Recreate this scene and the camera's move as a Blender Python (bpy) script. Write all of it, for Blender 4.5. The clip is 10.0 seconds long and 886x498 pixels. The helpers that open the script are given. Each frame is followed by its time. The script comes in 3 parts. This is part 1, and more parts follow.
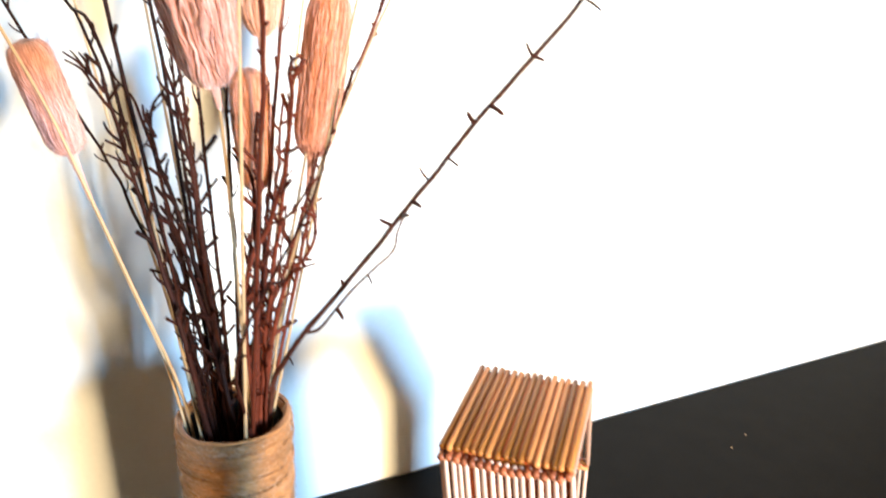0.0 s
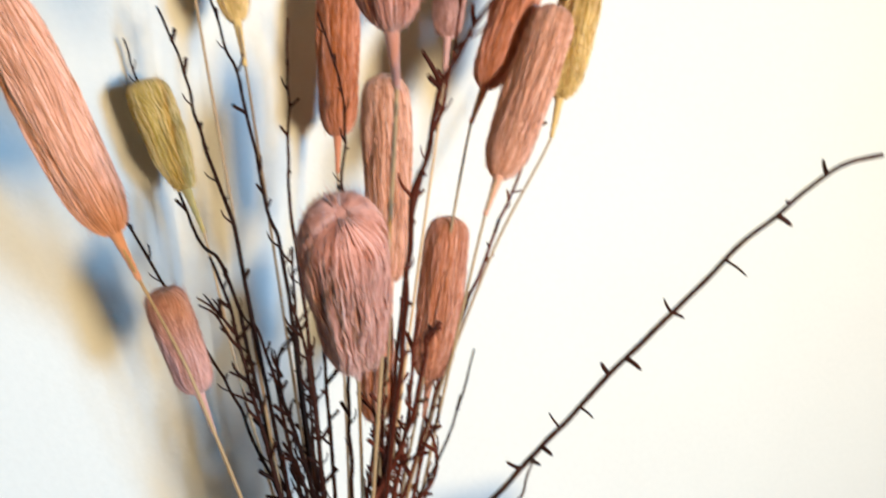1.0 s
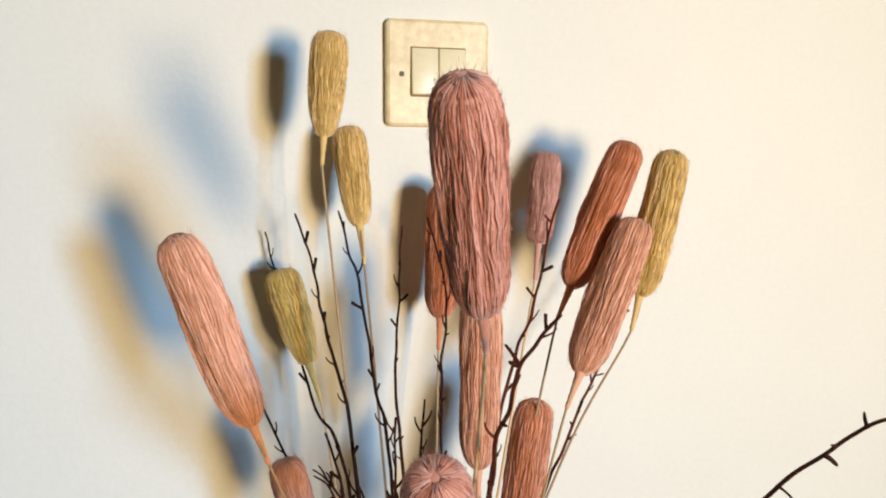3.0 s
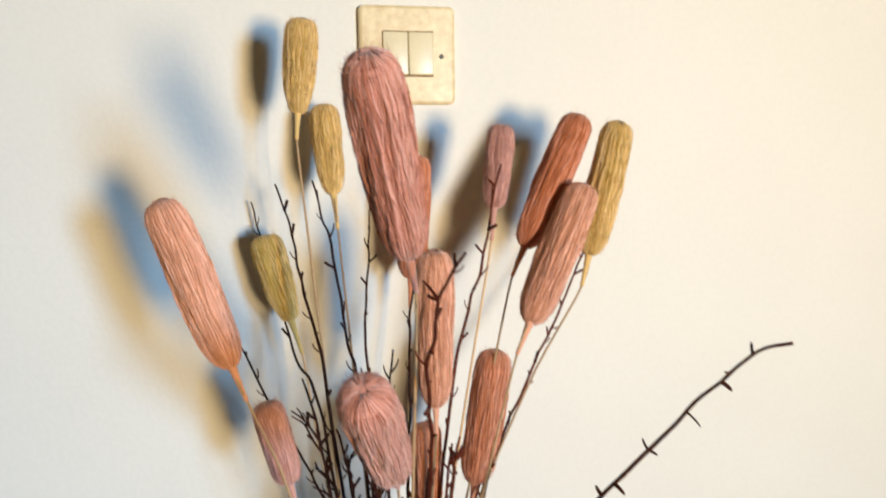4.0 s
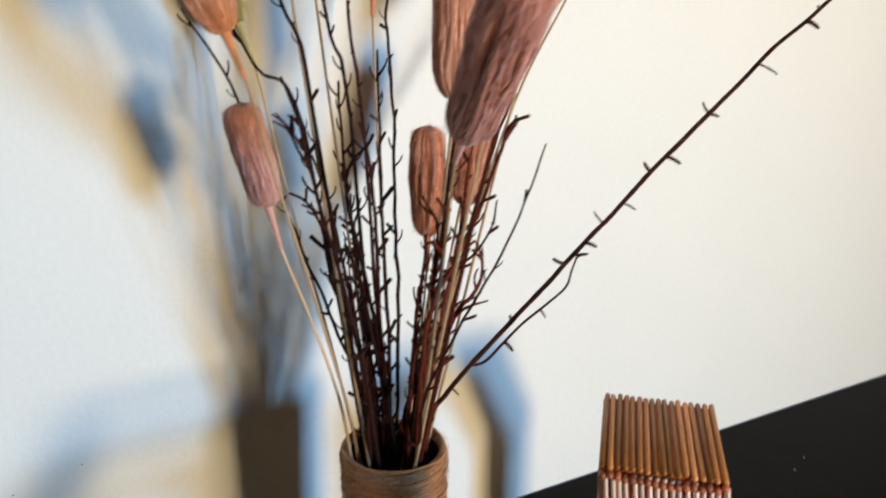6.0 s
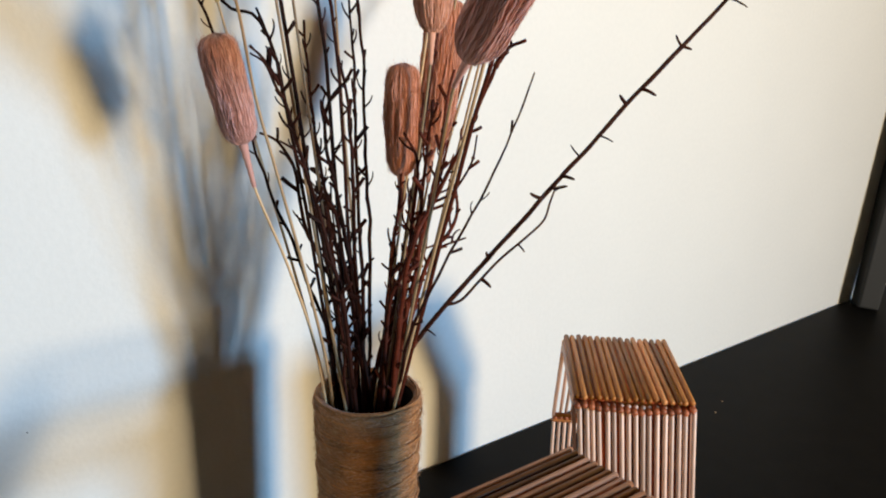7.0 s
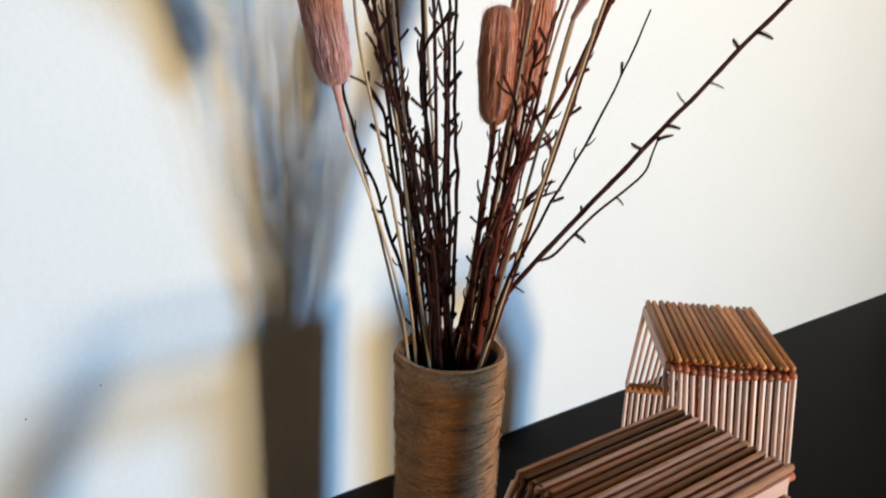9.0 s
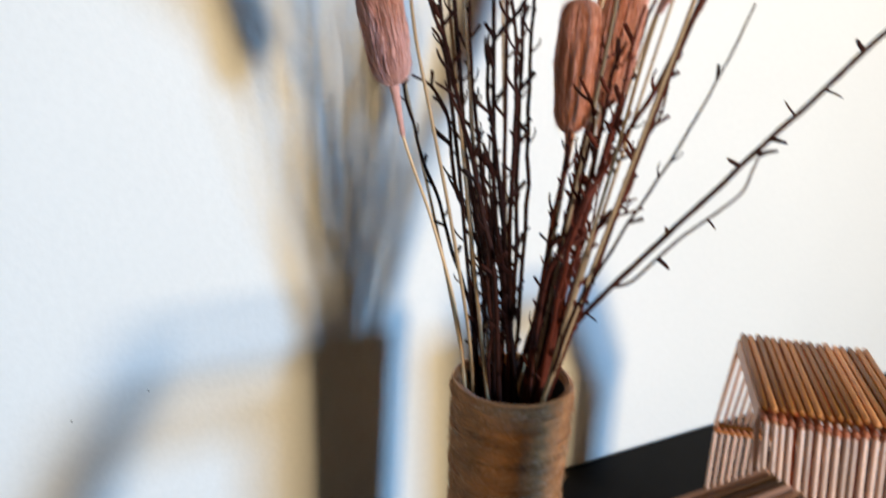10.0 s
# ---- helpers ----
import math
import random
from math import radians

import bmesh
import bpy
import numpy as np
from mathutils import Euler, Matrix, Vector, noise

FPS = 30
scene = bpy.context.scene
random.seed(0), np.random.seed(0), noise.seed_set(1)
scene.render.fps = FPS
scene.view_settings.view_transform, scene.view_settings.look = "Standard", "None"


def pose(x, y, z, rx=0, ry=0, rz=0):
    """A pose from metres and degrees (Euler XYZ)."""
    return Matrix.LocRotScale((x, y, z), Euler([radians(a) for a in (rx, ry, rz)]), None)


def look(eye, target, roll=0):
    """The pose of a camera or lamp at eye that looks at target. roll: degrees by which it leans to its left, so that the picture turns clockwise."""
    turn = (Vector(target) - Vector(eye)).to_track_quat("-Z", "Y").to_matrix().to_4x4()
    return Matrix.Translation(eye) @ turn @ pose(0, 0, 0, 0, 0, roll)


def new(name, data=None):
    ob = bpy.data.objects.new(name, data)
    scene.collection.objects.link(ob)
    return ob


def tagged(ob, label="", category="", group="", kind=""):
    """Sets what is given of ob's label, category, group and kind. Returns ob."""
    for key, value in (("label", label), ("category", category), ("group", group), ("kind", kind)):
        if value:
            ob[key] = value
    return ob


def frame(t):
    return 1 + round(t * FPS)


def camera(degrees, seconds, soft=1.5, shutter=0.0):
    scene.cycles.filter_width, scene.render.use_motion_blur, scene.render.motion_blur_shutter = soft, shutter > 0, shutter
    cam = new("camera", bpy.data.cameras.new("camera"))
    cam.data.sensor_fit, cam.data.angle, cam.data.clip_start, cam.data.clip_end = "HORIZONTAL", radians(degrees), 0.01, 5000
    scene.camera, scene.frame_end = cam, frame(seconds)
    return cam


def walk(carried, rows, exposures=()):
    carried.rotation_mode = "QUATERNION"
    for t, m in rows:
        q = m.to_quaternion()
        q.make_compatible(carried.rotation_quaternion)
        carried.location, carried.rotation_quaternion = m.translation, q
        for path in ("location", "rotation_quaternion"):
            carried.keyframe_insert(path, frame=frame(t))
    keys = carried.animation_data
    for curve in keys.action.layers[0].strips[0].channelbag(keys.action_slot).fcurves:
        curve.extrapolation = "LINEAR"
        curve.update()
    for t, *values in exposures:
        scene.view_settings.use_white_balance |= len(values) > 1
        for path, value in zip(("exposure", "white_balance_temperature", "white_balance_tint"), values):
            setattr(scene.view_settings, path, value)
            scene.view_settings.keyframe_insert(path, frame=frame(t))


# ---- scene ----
# ---- camera and its walk ----
cam = camera(58.6, 10.0, soft=1.9, shutter=0.5)
PATH = [
    (0, 0.0426, -0.6272, 0.4890, 70.20, -0.96, -26.04),
    (0.5, 0.0252, -0.6004, 0.5130, 73.29, 0.20, -25.89),
    (1, 0.0228, -0.5884, 0.5579, 78.17, 0.89, -21.57),
    (1.5, 0.0082, -0.5940, 0.5885, 78.67, 0.85, -19.32),
    (2, 0.0005, -0.6118, 0.6173, 82.15, -0.60, -17.48),
    (2.5, 0.0125, -0.6318, 0.6349, 84.05, -0.19, -15.14),
    (2.7, 0.0098, -0.6359, 0.6386, 84.39, -0.18, -14.57),
    (3.8, 0.0336, -0.6933, 0.6280, 84.14, 0.64, -12.59),
    (4, 0.0424, -0.7122, 0.6261, 83.38, 0.77, -12.28),
    (4.5, 0.0733, -0.7238, 0.6024, 80.30, 0.83, -10.91),
    (5, 0.0612, -0.7250, 0.5477, 77.55, -0.08, -14.97),
    (5.5, -0.0051, -0.6799, 0.5263, 76.06, -0.49, -20.20),
    (6, -0.0973, -0.6092, 0.4980, 73.67, -0.57, -29.25),
    (6.2, -0.1299, -0.5951, 0.4930, 73.47, -0.86, -31.94),
    (7.3, -0.1644, -0.5743, 0.4564, 73.46, -1.71, -38.43),
    (7.5, -0.1749, -0.5592, 0.4664, 73.74, -1.68, -38.47),
    (8, -0.1855, -0.5535, 0.4640, 75.18, -1.68, -38.24),
    (8.5, -0.1886, -0.5579, 0.4476, 73.53, -1.60, -37.10),
    (9, -0.1862, -0.5459, 0.4293, 72.72, -2.20, -36.28),
    (9.5, -0.1730, -0.5293, 0.4102, 70.11, -2.46, -35.04),
    (10, -0.1394, -0.5179, 0.4266, 72.35, -2.50, -28.56),
]
EXPOSURES = [(0.0, 1.42, 6400, 15), (0.4, 1.16, 6400, 15), (0.7, 0.6, 6500, 15), (1.0, 0.25, 6350, 13), (1.5, 0.05, 6600, 15), (4.0, -0.05, 6750, 15),
             (5.0, 0.0, 6300, 14), (6.0, 0.0, 6300, 14), (7.5, 0.04, 6320, 15), (8.5, 0.08, 6220, 15), (9.5, 0.13, 6060, 15), (10.0, 0.17, 6100, 16)]
walk(cam, [(t, pose(*p)) for t, *p in PATH], EXPOSURES)

# ---- world and light ----
world = bpy.data.worlds.new("world")
scene.world = world
world.use_nodes = True
wn = world.node_tree.nodes
sky = wn.new("ShaderNodeTexSky")
sky.sky_type = "NISHITA"
sky.sun_disc = False
sky.sun_elevation = radians(30)
sky.sun_rotation = radians(150)
world.node_tree.links.new(sky.outputs[0], wn["Background"].inputs[0])
wn["Background"].inputs[1].default_value = 0.01

WIN = Vector((1.12, -3.00, 0.54))       # middle of the window behind the camera


def window_lamp(name, offset, aim, sx, sz, watts, colour, spread):
    d = bpy.data.lights.new(name, "AREA")
    d.shape, d.size, d.size_y, d.energy, d.color, d.spread = "RECTANGLE", sx, sz, watts, colour, radians(spread)
    new(name, d).matrix_world = look(WIN + Vector(offset), aim)


# blue sky fills the upper part of the opening, sunlit ground the lower
window_lamp("window_light_cool", (0.160, 0.0, 0.205), (-0.66, 0.0, -0.02), 0.35, 0.50, 19.6, (0.31, 0.635, 1.0), 84)
window_lamp("window_light_warm", (-0.150, 0.0, -0.195), (0.46, 0.0, 0.78), 0.35, 0.50, 14.6, (1.0, 0.79, 0.45), 74)


# ---- materials ----
def material(name, colour, rough=0.6, metal=0.0, vary=0.12, scale=60.0, fine=600.0, bump=0.2, depth=0.0005,
             stretch=(1, 1, 1), by_object=0.0, by_island=0.0, spec=0.5, sheen=0.0, coat=0.0, fade=0.0, dark=None):
    m = bpy.data.materials.new(name)
    m.use_nodes = True
    nt = m.node_tree
    N, L = nt.nodes, nt.links.new
    b = N["Principled BSDF"]
    b.inputs["Roughness"].default_value = rough
    b.inputs["Metallic"].default_value = metal
    b.inputs["Specular IOR Level"].default_value = spec
    b.inputs["Sheen Weight"].default_value = sheen
    b.inputs["Sheen Roughness"].default_value = 0.5
    b.inputs["Coat Weight"].default_value = coat
    tc = N.new("ShaderNodeTexCoord")
    mp = N.new("ShaderNodeMapping")
    mp.inputs["Scale"].default_value = stretch
    L(tc.outputs["Object"], mp.inputs[0])
    n1, n2 = N.new("ShaderNodeTexNoise"), N.new("ShaderNodeTexNoise")
    for n, s in ((n1, scale), (n2, fine)):
        n.inputs["Scale"].default_value = s
        n.inputs["Detail"].default_value = 5
        L(mp.outputs[0], n.inputs["Vector"])
    mix = N.new("ShaderNodeMath")
    mix.operation = "MULTIPLY_ADD"
    mix.inputs[1].default_value = 0.5
    L(n2.outputs[0], mix.inputs[0])
    half = N.new("ShaderNodeMath")
    half.operation = "MULTIPLY"
    half.inputs[1].default_value = 0.5
    L(n1.outputs[0], half.inputs[0])
    L(half.outputs[0], mix.inputs[2])
    ramp = N.new("ShaderNodeValToRGB")
    c = Vector(colour)
    lo, hi = Vector(dark) if dark else c * (1 - vary), c * (1 + vary)
    ramp.color_ramp.elements[0].position, ramp.color_ramp.elements[1].position = 0.3, 0.7
    ramp.color_ramp.elements[0].color = (*lo, 1)
    ramp.color_ramp.elements[1].color = (*(min(1, v) for v in hi), 1)
    L(mix.outputs[0], ramp.inputs[0])
    out = ramp.outputs[0]
    amount = by_object or by_island
    if amount:
        oi = N.new("ShaderNodeObjectInfo" if by_object else "ShaderNodeNewGeometry")
        mr = N.new("ShaderNodeMapRange")
        mr.inputs["To Min"].default_value, mr.inputs["To Max"].default_value = 1 - amount, 1 + amount
        L(oi.outputs["Random" if by_object else "Random Per Island"], mr.inputs["Value"])
        hsv = N.new("ShaderNodeHueSaturation")
        L(mr.outputs[0], hsv.inputs["Value"])
        L(out, hsv.inputs["Color"])
        if fade:
            # paler pieces are greyer
            pale = N.new("ShaderNodeMapRange")
            pale.inputs["To Min"].default_value, pale.inputs["To Max"].default_value = 1 + fade * 0.4, 1 - fade
            L(oi.outputs["Random" if by_object else "Random Per Island"], pale.inputs["Value"])
            L(pale.outputs[0], hsv.inputs["Saturation"])
        out = hsv.outputs[0]
    L(out, b.inputs["Base Color"])
    if bump:
        bp = N.new("ShaderNodeBump")
        bp.inputs["Strength"].default_value = bump
        bp.inputs["Distance"].default_value = depth
        L(mix.outputs[0], bp.inputs["Height"])
        L(bp.outputs[0], b.inputs["Normal"])
    return m


M_WALL = material("wall_paint", (0.80, 0.78, 0.73), 0.75, vary=0.03, scale=6, fine=190, bump=0.3, depth=0.0018, spec=0.25)
M_ROOM = material("low_bounce_paint", (0.06, 0.026, 0.009), 0.8, vary=0.06, scale=3, fine=60, bump=0.1)
M_CEIL = material("bounce_paint", (0.60, 0.50, 0.33), 0.8, vary=0.05, scale=3, fine=60, bump=0.1)
M_FLOOR = material("floor_boards", (0.07, 0.030, 0.008), 0.6, vary=0.25, scale=4, fine=50, stretch=(1, 6, 1))
M_SHELF = material("dark_laminate", (0.0075, 0.0062, 0.0052), 0.5, vary=0.3, scale=30, fine=400, bump=0.05, depth=0.0003, spec=0.045)
M_PLATE = material("yellowed_plastic", (0.80, 0.68, 0.44), 0.4, vary=0.16, scale=26, fine=140, bump=0.03, dark=(0.62, 0.44, 0.22))
M_ROCKER = material("rocker_plastic", (0.80, 0.70, 0.48), 0.35, vary=0.06, scale=40, fine=200, bump=0.02)
M_SEAM = material("brown_seam", (0.22, 0.13, 0.05), 0.7)
M_SCREW = material("dull_screw", (0.10, 0.10, 0.10), 0.6, metal=0.3, vary=0.2)
M_GAP = material("shadow_gap", (0.05, 0.04, 0.03), 0.7)
M_BLACK = material("black_plastic", (0.004, 0.004, 0.004), 0.6, vary=0.2)
M_FOAM = material("dark_foam", (0.012, 0.008, 0.007), 0.9, vary=0.4, scale=200)
M_POT = material("dark_glazed_pot", (0.012, 0.008, 0.007), 0.6, vary=0.2)
M_TWINE = material("jute_twine", (0.46, 0.190, 0.054), 0.65, vary=0.4, dark=(0.13, 0.048, 0.014), scale=36, fine=420, stretch=(1, 1, 3), bump=0.8, depth=0.0012, sheen=0.25, spec=0.3)
M_FIBRE = material("jute_fibre", (0.50, 0.27, 0.11), 0.6, vary=0.4, scale=60, fine=900, bump=0.0, by_island=0.55, fade=0.3, spec=0.2)
M_ROD = material("bamboo_rod", (0.46, 0.155, 0.020), 0.45, vary=0.45, scale=60, fine=900, stretch=(1, 1, 0.08), bump=0.25, by_object=0.75, spec=0.3, fade=0.1)
M_RED_ROD = material("red_brown_rod", (0.33, 0.112, 0.030), 0.5, vary=0.5, scale=60, fine=900, stretch=(1, 1, 0.08), bump=0.3, by_object=0.85, spec=0.22, fade=0.25)
M_STUB = material("reddish_rod_end", (0.40, 0.11, 0.04), 0.5, vary=0.3, by_object=0.35)
# red-brown shade between the rods, put into the colour of the filling layer
M_UNDER = material("gap_shade_rod", (0.34, 0.075, 0.022), 0.5, vary=0.4, scale=60, fine=900, stretch=(1, 1, 0.08), bump=0.25, by_object=0.5, spec=0.25)
# the wood of M_ROD made paler: window light on upright rods, put into colour
M_LIT_POST = material("window_lit_rod", (0.70, 0.45, 0.33), 0.4, vary=0.25, scale=60, fine=900, stretch=(1, 1, 0.08), bump=0.25, by_object=0.3)
M_PLANK = material("pale_plank", (0.66, 0.38, 0.26), 0.5, vary=0.12, scale=40, fine=500, stretch=(1, 1, 0.1), bump=0.15)
M_STRAW = material("straw_stalk", (0.52, 0.33, 0.17), 0.5, vary=0.25, scale=80, fine=900, stretch=(1, 1, 0.05), bump=0.2, by_object=0.35)
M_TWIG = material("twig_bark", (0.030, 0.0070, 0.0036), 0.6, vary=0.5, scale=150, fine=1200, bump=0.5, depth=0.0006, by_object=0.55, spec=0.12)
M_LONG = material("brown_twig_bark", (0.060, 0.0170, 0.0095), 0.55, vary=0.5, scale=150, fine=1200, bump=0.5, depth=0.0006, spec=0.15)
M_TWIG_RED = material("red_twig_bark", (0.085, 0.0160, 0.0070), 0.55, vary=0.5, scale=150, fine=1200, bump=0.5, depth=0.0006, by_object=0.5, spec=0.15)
YARN = {}
for shade, colour in (("peach", (0.73, 0.31, 0.17)), ("pink", (0.63, 0.225, 0.143)), ("orange", (0.58, 0.155, 0.040)), ("olive", (0.61, 0.395, 0.080)),
                      ("yellow", (0.71, 0.435, 0.110)), ("rust", (0.66, 0.220, 0.094)), ("mauve", (0.58, 0.257, 0.20))):
    YARN[shade] = material(shade + "_yarn", colour, 0.6, vary=0.16, scale=110, fine=2200, bump=0.6, depth=0.0005, by_island=0.36, spec=0.2, sheen=0.45, fade=0.25)


# ---- mesh helpers ----
class Geo:
    """Collects vertices and faces."""

    def __init__(self):
        self.v, self.f = [], []

    def tube(self, pts, radii, sides=6, cap=True, twist=0.0):
        pts = [Vector(p) for p in pts]
        n, base = len(pts), len(self.v)
        t = (pts[1] - pts[0]).normalized()
        u = t.orthogonal().normalized()
        for i, p in enumerate(pts):
            d = (pts[min(i + 1, n - 1)] - pts[max(i - 1, 0)]).normalized()
            u = (u - d * u.dot(d)).normalized()
            w = d.cross(u)
            r = radii[i] if hasattr(radii, "__len__") else radii
            for k in range(sides):
                a = 2 * math.pi * k / sides + twist
                self.v.append(p + (u * math.cos(a) + w * math.sin(a)) * r)
        for i in range(n - 1):
            for k in range(sides):
                a, b = base + i * sides + k, base + i * sides + (k + 1) % sides
                self.f.append((a, b, b + sides, a + sides))
        if cap:
            self.f.append(tuple(base + k for k in reversed(range(sides))))
            self.f.append(tuple(base + (n - 1) * sides + k for k in range(sides)))
        return self

    def box(self, lo, hi, m=None):
        base = len(self.v)
        for x in (lo[0], hi[0]):
            for y in (lo[1], hi[1]):
                for z in (lo[2], hi[2]):
                    p = Vector((x, y, z))
                    self.v.append(m @ p if m else p)
        for q in ((0, 1, 3, 2), (4, 6, 7, 5), (0, 4, 5, 1), (2, 3, 7, 6), (0, 2, 6, 4), (1, 5, 7, 3)):
            self.f.append(tuple(base + i for i in q))
        return self

    def lathe(self, profile, centre, sides=64):
        base = len(self.v)
        for r, z in profile:
            for k in range(sides):
                a = 2 * math.pi * k / sides
                self.v.append(Vector((centre[0] + r * math.cos(a), centre[1] + r * math.sin(a), z)))
        for i in range(len(profile) - 1):
            for k in range(sides):
                a, b = base + i * sides + k, base + i * sides + (k + 1) % sides
                self.f.append((a, b, b + sides, a + sides))
        return self

    def mesh(self, name, mat, smooth=True, origin=(0, 0, 0), bevel=0.0):
        o = Vector(origin)
        me = bpy.data.meshes.new(name)
        me.from_pydata([tuple(p - o) for p in self.v], [], self.f)
        if bevel:
            bm = bmesh.new()
            bm.from_mesh(me)
            bmesh.ops.bevel(bm, geom=bm.edges[:], offset=bevel, segments=2, profile=0.6, affect="EDGES")
            bm.to_mesh(me)
            bm.free()
        me.materials.append(mat)
        me.polygons.foreach_set("use_smooth", [smooth] * len(me.polygons))
        return me


def thing(name, origin, label, category, group="", kind=""):
    ob = new(name)
    ob.location = origin
    ob.empty_display_size = 0.02
    return tagged(ob, label, category, group, kind)


def part(name, geo, mat, parent, origin, label="", smooth=True, bevel=0.0):
    """Links a Geo in world coordinates as one mesh under a thing whose origin is given."""
    ob = new(name, geo.mesh(name, mat, smooth, origin, bevel))
    ob.parent = parent
    return tagged(ob, label)


def whole(name, geo, mat, label, category, kind="", smooth=False, bevel=0.0):
    return tagged(new(name, geo.mesh(name, mat, smooth, bevel=bevel)), label, category, kind=kind)


def spline(pts, steps=8):
    """Catmull-Rom through the points."""
    p = [Vector(q) for q in pts]
    p = [p[0] * 2 - p[1]] + p + [p[-1] * 2 - p[-2]]
    out = []
    for i in range(1, len(p) - 2):
        for s in range(steps):
            t = s / steps
            a, b, c, d = p[i - 1], p[i], p[i + 1], p[i + 2]
            out.append(0.5 * (2 * b + (c - a) * t + (2 * a - 5 * b + 4 * c - d) * t * t + (3 * b - a - 3 * c + d) * t ** 3))
    out.append(p[-2])
    return out


# ---- room ----
whole("wall_north", Geo().box((-2.0, 0.0, -0.9), (3.4, 0.12, 1.7)), M_WALL, "off-white painted plaster wall behind the shelf", "wall", "structure")
whole("shelf", Geo().box((-1.2, -0.62, -0.04), (3.39, -0.002, 0.0)), M_SHELF, "dark brown-black laminate shelf top against the wall", "shelf", "structure", bevel=0.002)
# west wall and ceiling are unseen, added in cream to bounce light into the shade
whole("wall_west", Geo().box((-2.12, -3.20, -0.9), (-2.0, 0.12, 1.7)), M_CEIL, "unseen cream side wall added to bounce light", "wall", "structure")
# unseen east wall and floor, added and kept dark so that shadows stay deep
whole("wall_east", Geo().box((3.4, -3.20, -0.9), (3.52, 0.12, 1.7)), M_ROOM, "unseen dark side wall added to limit fill light", "wall", "structure")
whole("floor", Geo().box((-2.12, -3.20, -1.0), (3.52, 0.12, -0.9)), M_FLOOR, "unseen dark wooden floor added to limit fill light", "floor", "structure")
whole("ceiling", Geo().box((-2.12, -3.20, 1.7), (3.52, 0.12, 1.8)), M_CEIL, "unseen cream ceiling added to bounce light", "ceiling", "structure")
# unseen back wall with the window opening, dark to limit fill light
wx0, wx1, wz0, wz1 = WIN.x - 0.38, WIN.x + 0.38, WIN.z - 0.50, WIN.z + 0.50
back = Geo()
back.box((-2.12, -3.20, -0.9), (wx0, -3.08, 1.7)).box((wx1, -3.20, -0.9), (3.52, -3.08, 1.7))
back.box((wx0, -3.20, -0.9), (wx1, -3.08, wz0)).box((wx0, -3.20, wz1), (wx1, -3.08, 1.7))
whole("wall_south", back, M_ROOM, "unseen dark wall with a window opening, added to limit fill light", "wall", "structure")

# ---- light switch ----
def light_switch(x, z):
    o = (x, 0.0, z)
    sw = thing("light_switch", o, "yellowed cream plastic double light switch on the wall", "light switch")
    h, rc = 0.043, 0.0055
    rings = []
    for inset, y in ((0.0, 0.002), (0.0, -0.0052), (0.0010, -0.0068), (0.0030, -0.0076)):
        ring = []
        for cx, cz, a0 in ((1, 1, 0), (-1, 1, 90), (-1, -1, 180), (1, -1, 270)):
            for k in range(7):
                a = radians(a0 + 15 * k)
                e, q = h - inset, max(0.0015, rc - inset)
                ring.append(Vector((x + cx * (e - q) + q * math.cos(a), y, z + cz * (e - q) + q * math.sin(a))))
        rings.append(ring)
    g = Geo()
    for ring in rings:
        g.v += ring
    m = len(rings[0])
    for i in range(len(rings) - 1):
        for k in range(m):
            g.f.append((i * m + k, i * m + (k + 1) % m, (i + 1) * m + (k + 1) % m, (i + 1) * m + k))
    g.f.append(tuple((len(rings) - 1) * m + k for k in range(m)))
    part("plate", g, M_PLATE, sw, o, smooth=False)
    part("recess", Geo().box((x - 0.0229, -0.0081, z - 0.0189), (x + 0.0229, -0.0065, z + 0.0209)), M_SEAM, sw, o, "brown gap round the rockers", smooth=False)
    for s in (-1, 1):
        g = Geo().box((-0.0111, -0.0018, -0.0187), (0.0111, 0.004, 0.0187))
        m = Matrix.Translation((x + s * 0.0114, -0.0092, z + 0.0012)) @ Matrix.Rotation(radians(-3.5), 4, "X")
        g.v = [m @ p for p in g.v]
        part("rocker", g, M_ROCKER, sw, o, "cream switch rocker", bevel=0.0012)
        cx = x + s * 0.0302
        scr = Geo().tube([(cx, -0.0066, z - 0.001), (cx, -0.0080, z - 0.001), (cx, -0.0082, z - 0.001)], [0.0021, 0.0021, 0.0014], 16)
        part("screw", scr, M_SCREW, sw, o, "dull steel screw")


light_switch(0.1653, 0.7165)


# ---- vase ----
VX, VY, VR, VH = 0.1240, -0.1475, 0.0385, 0.1985


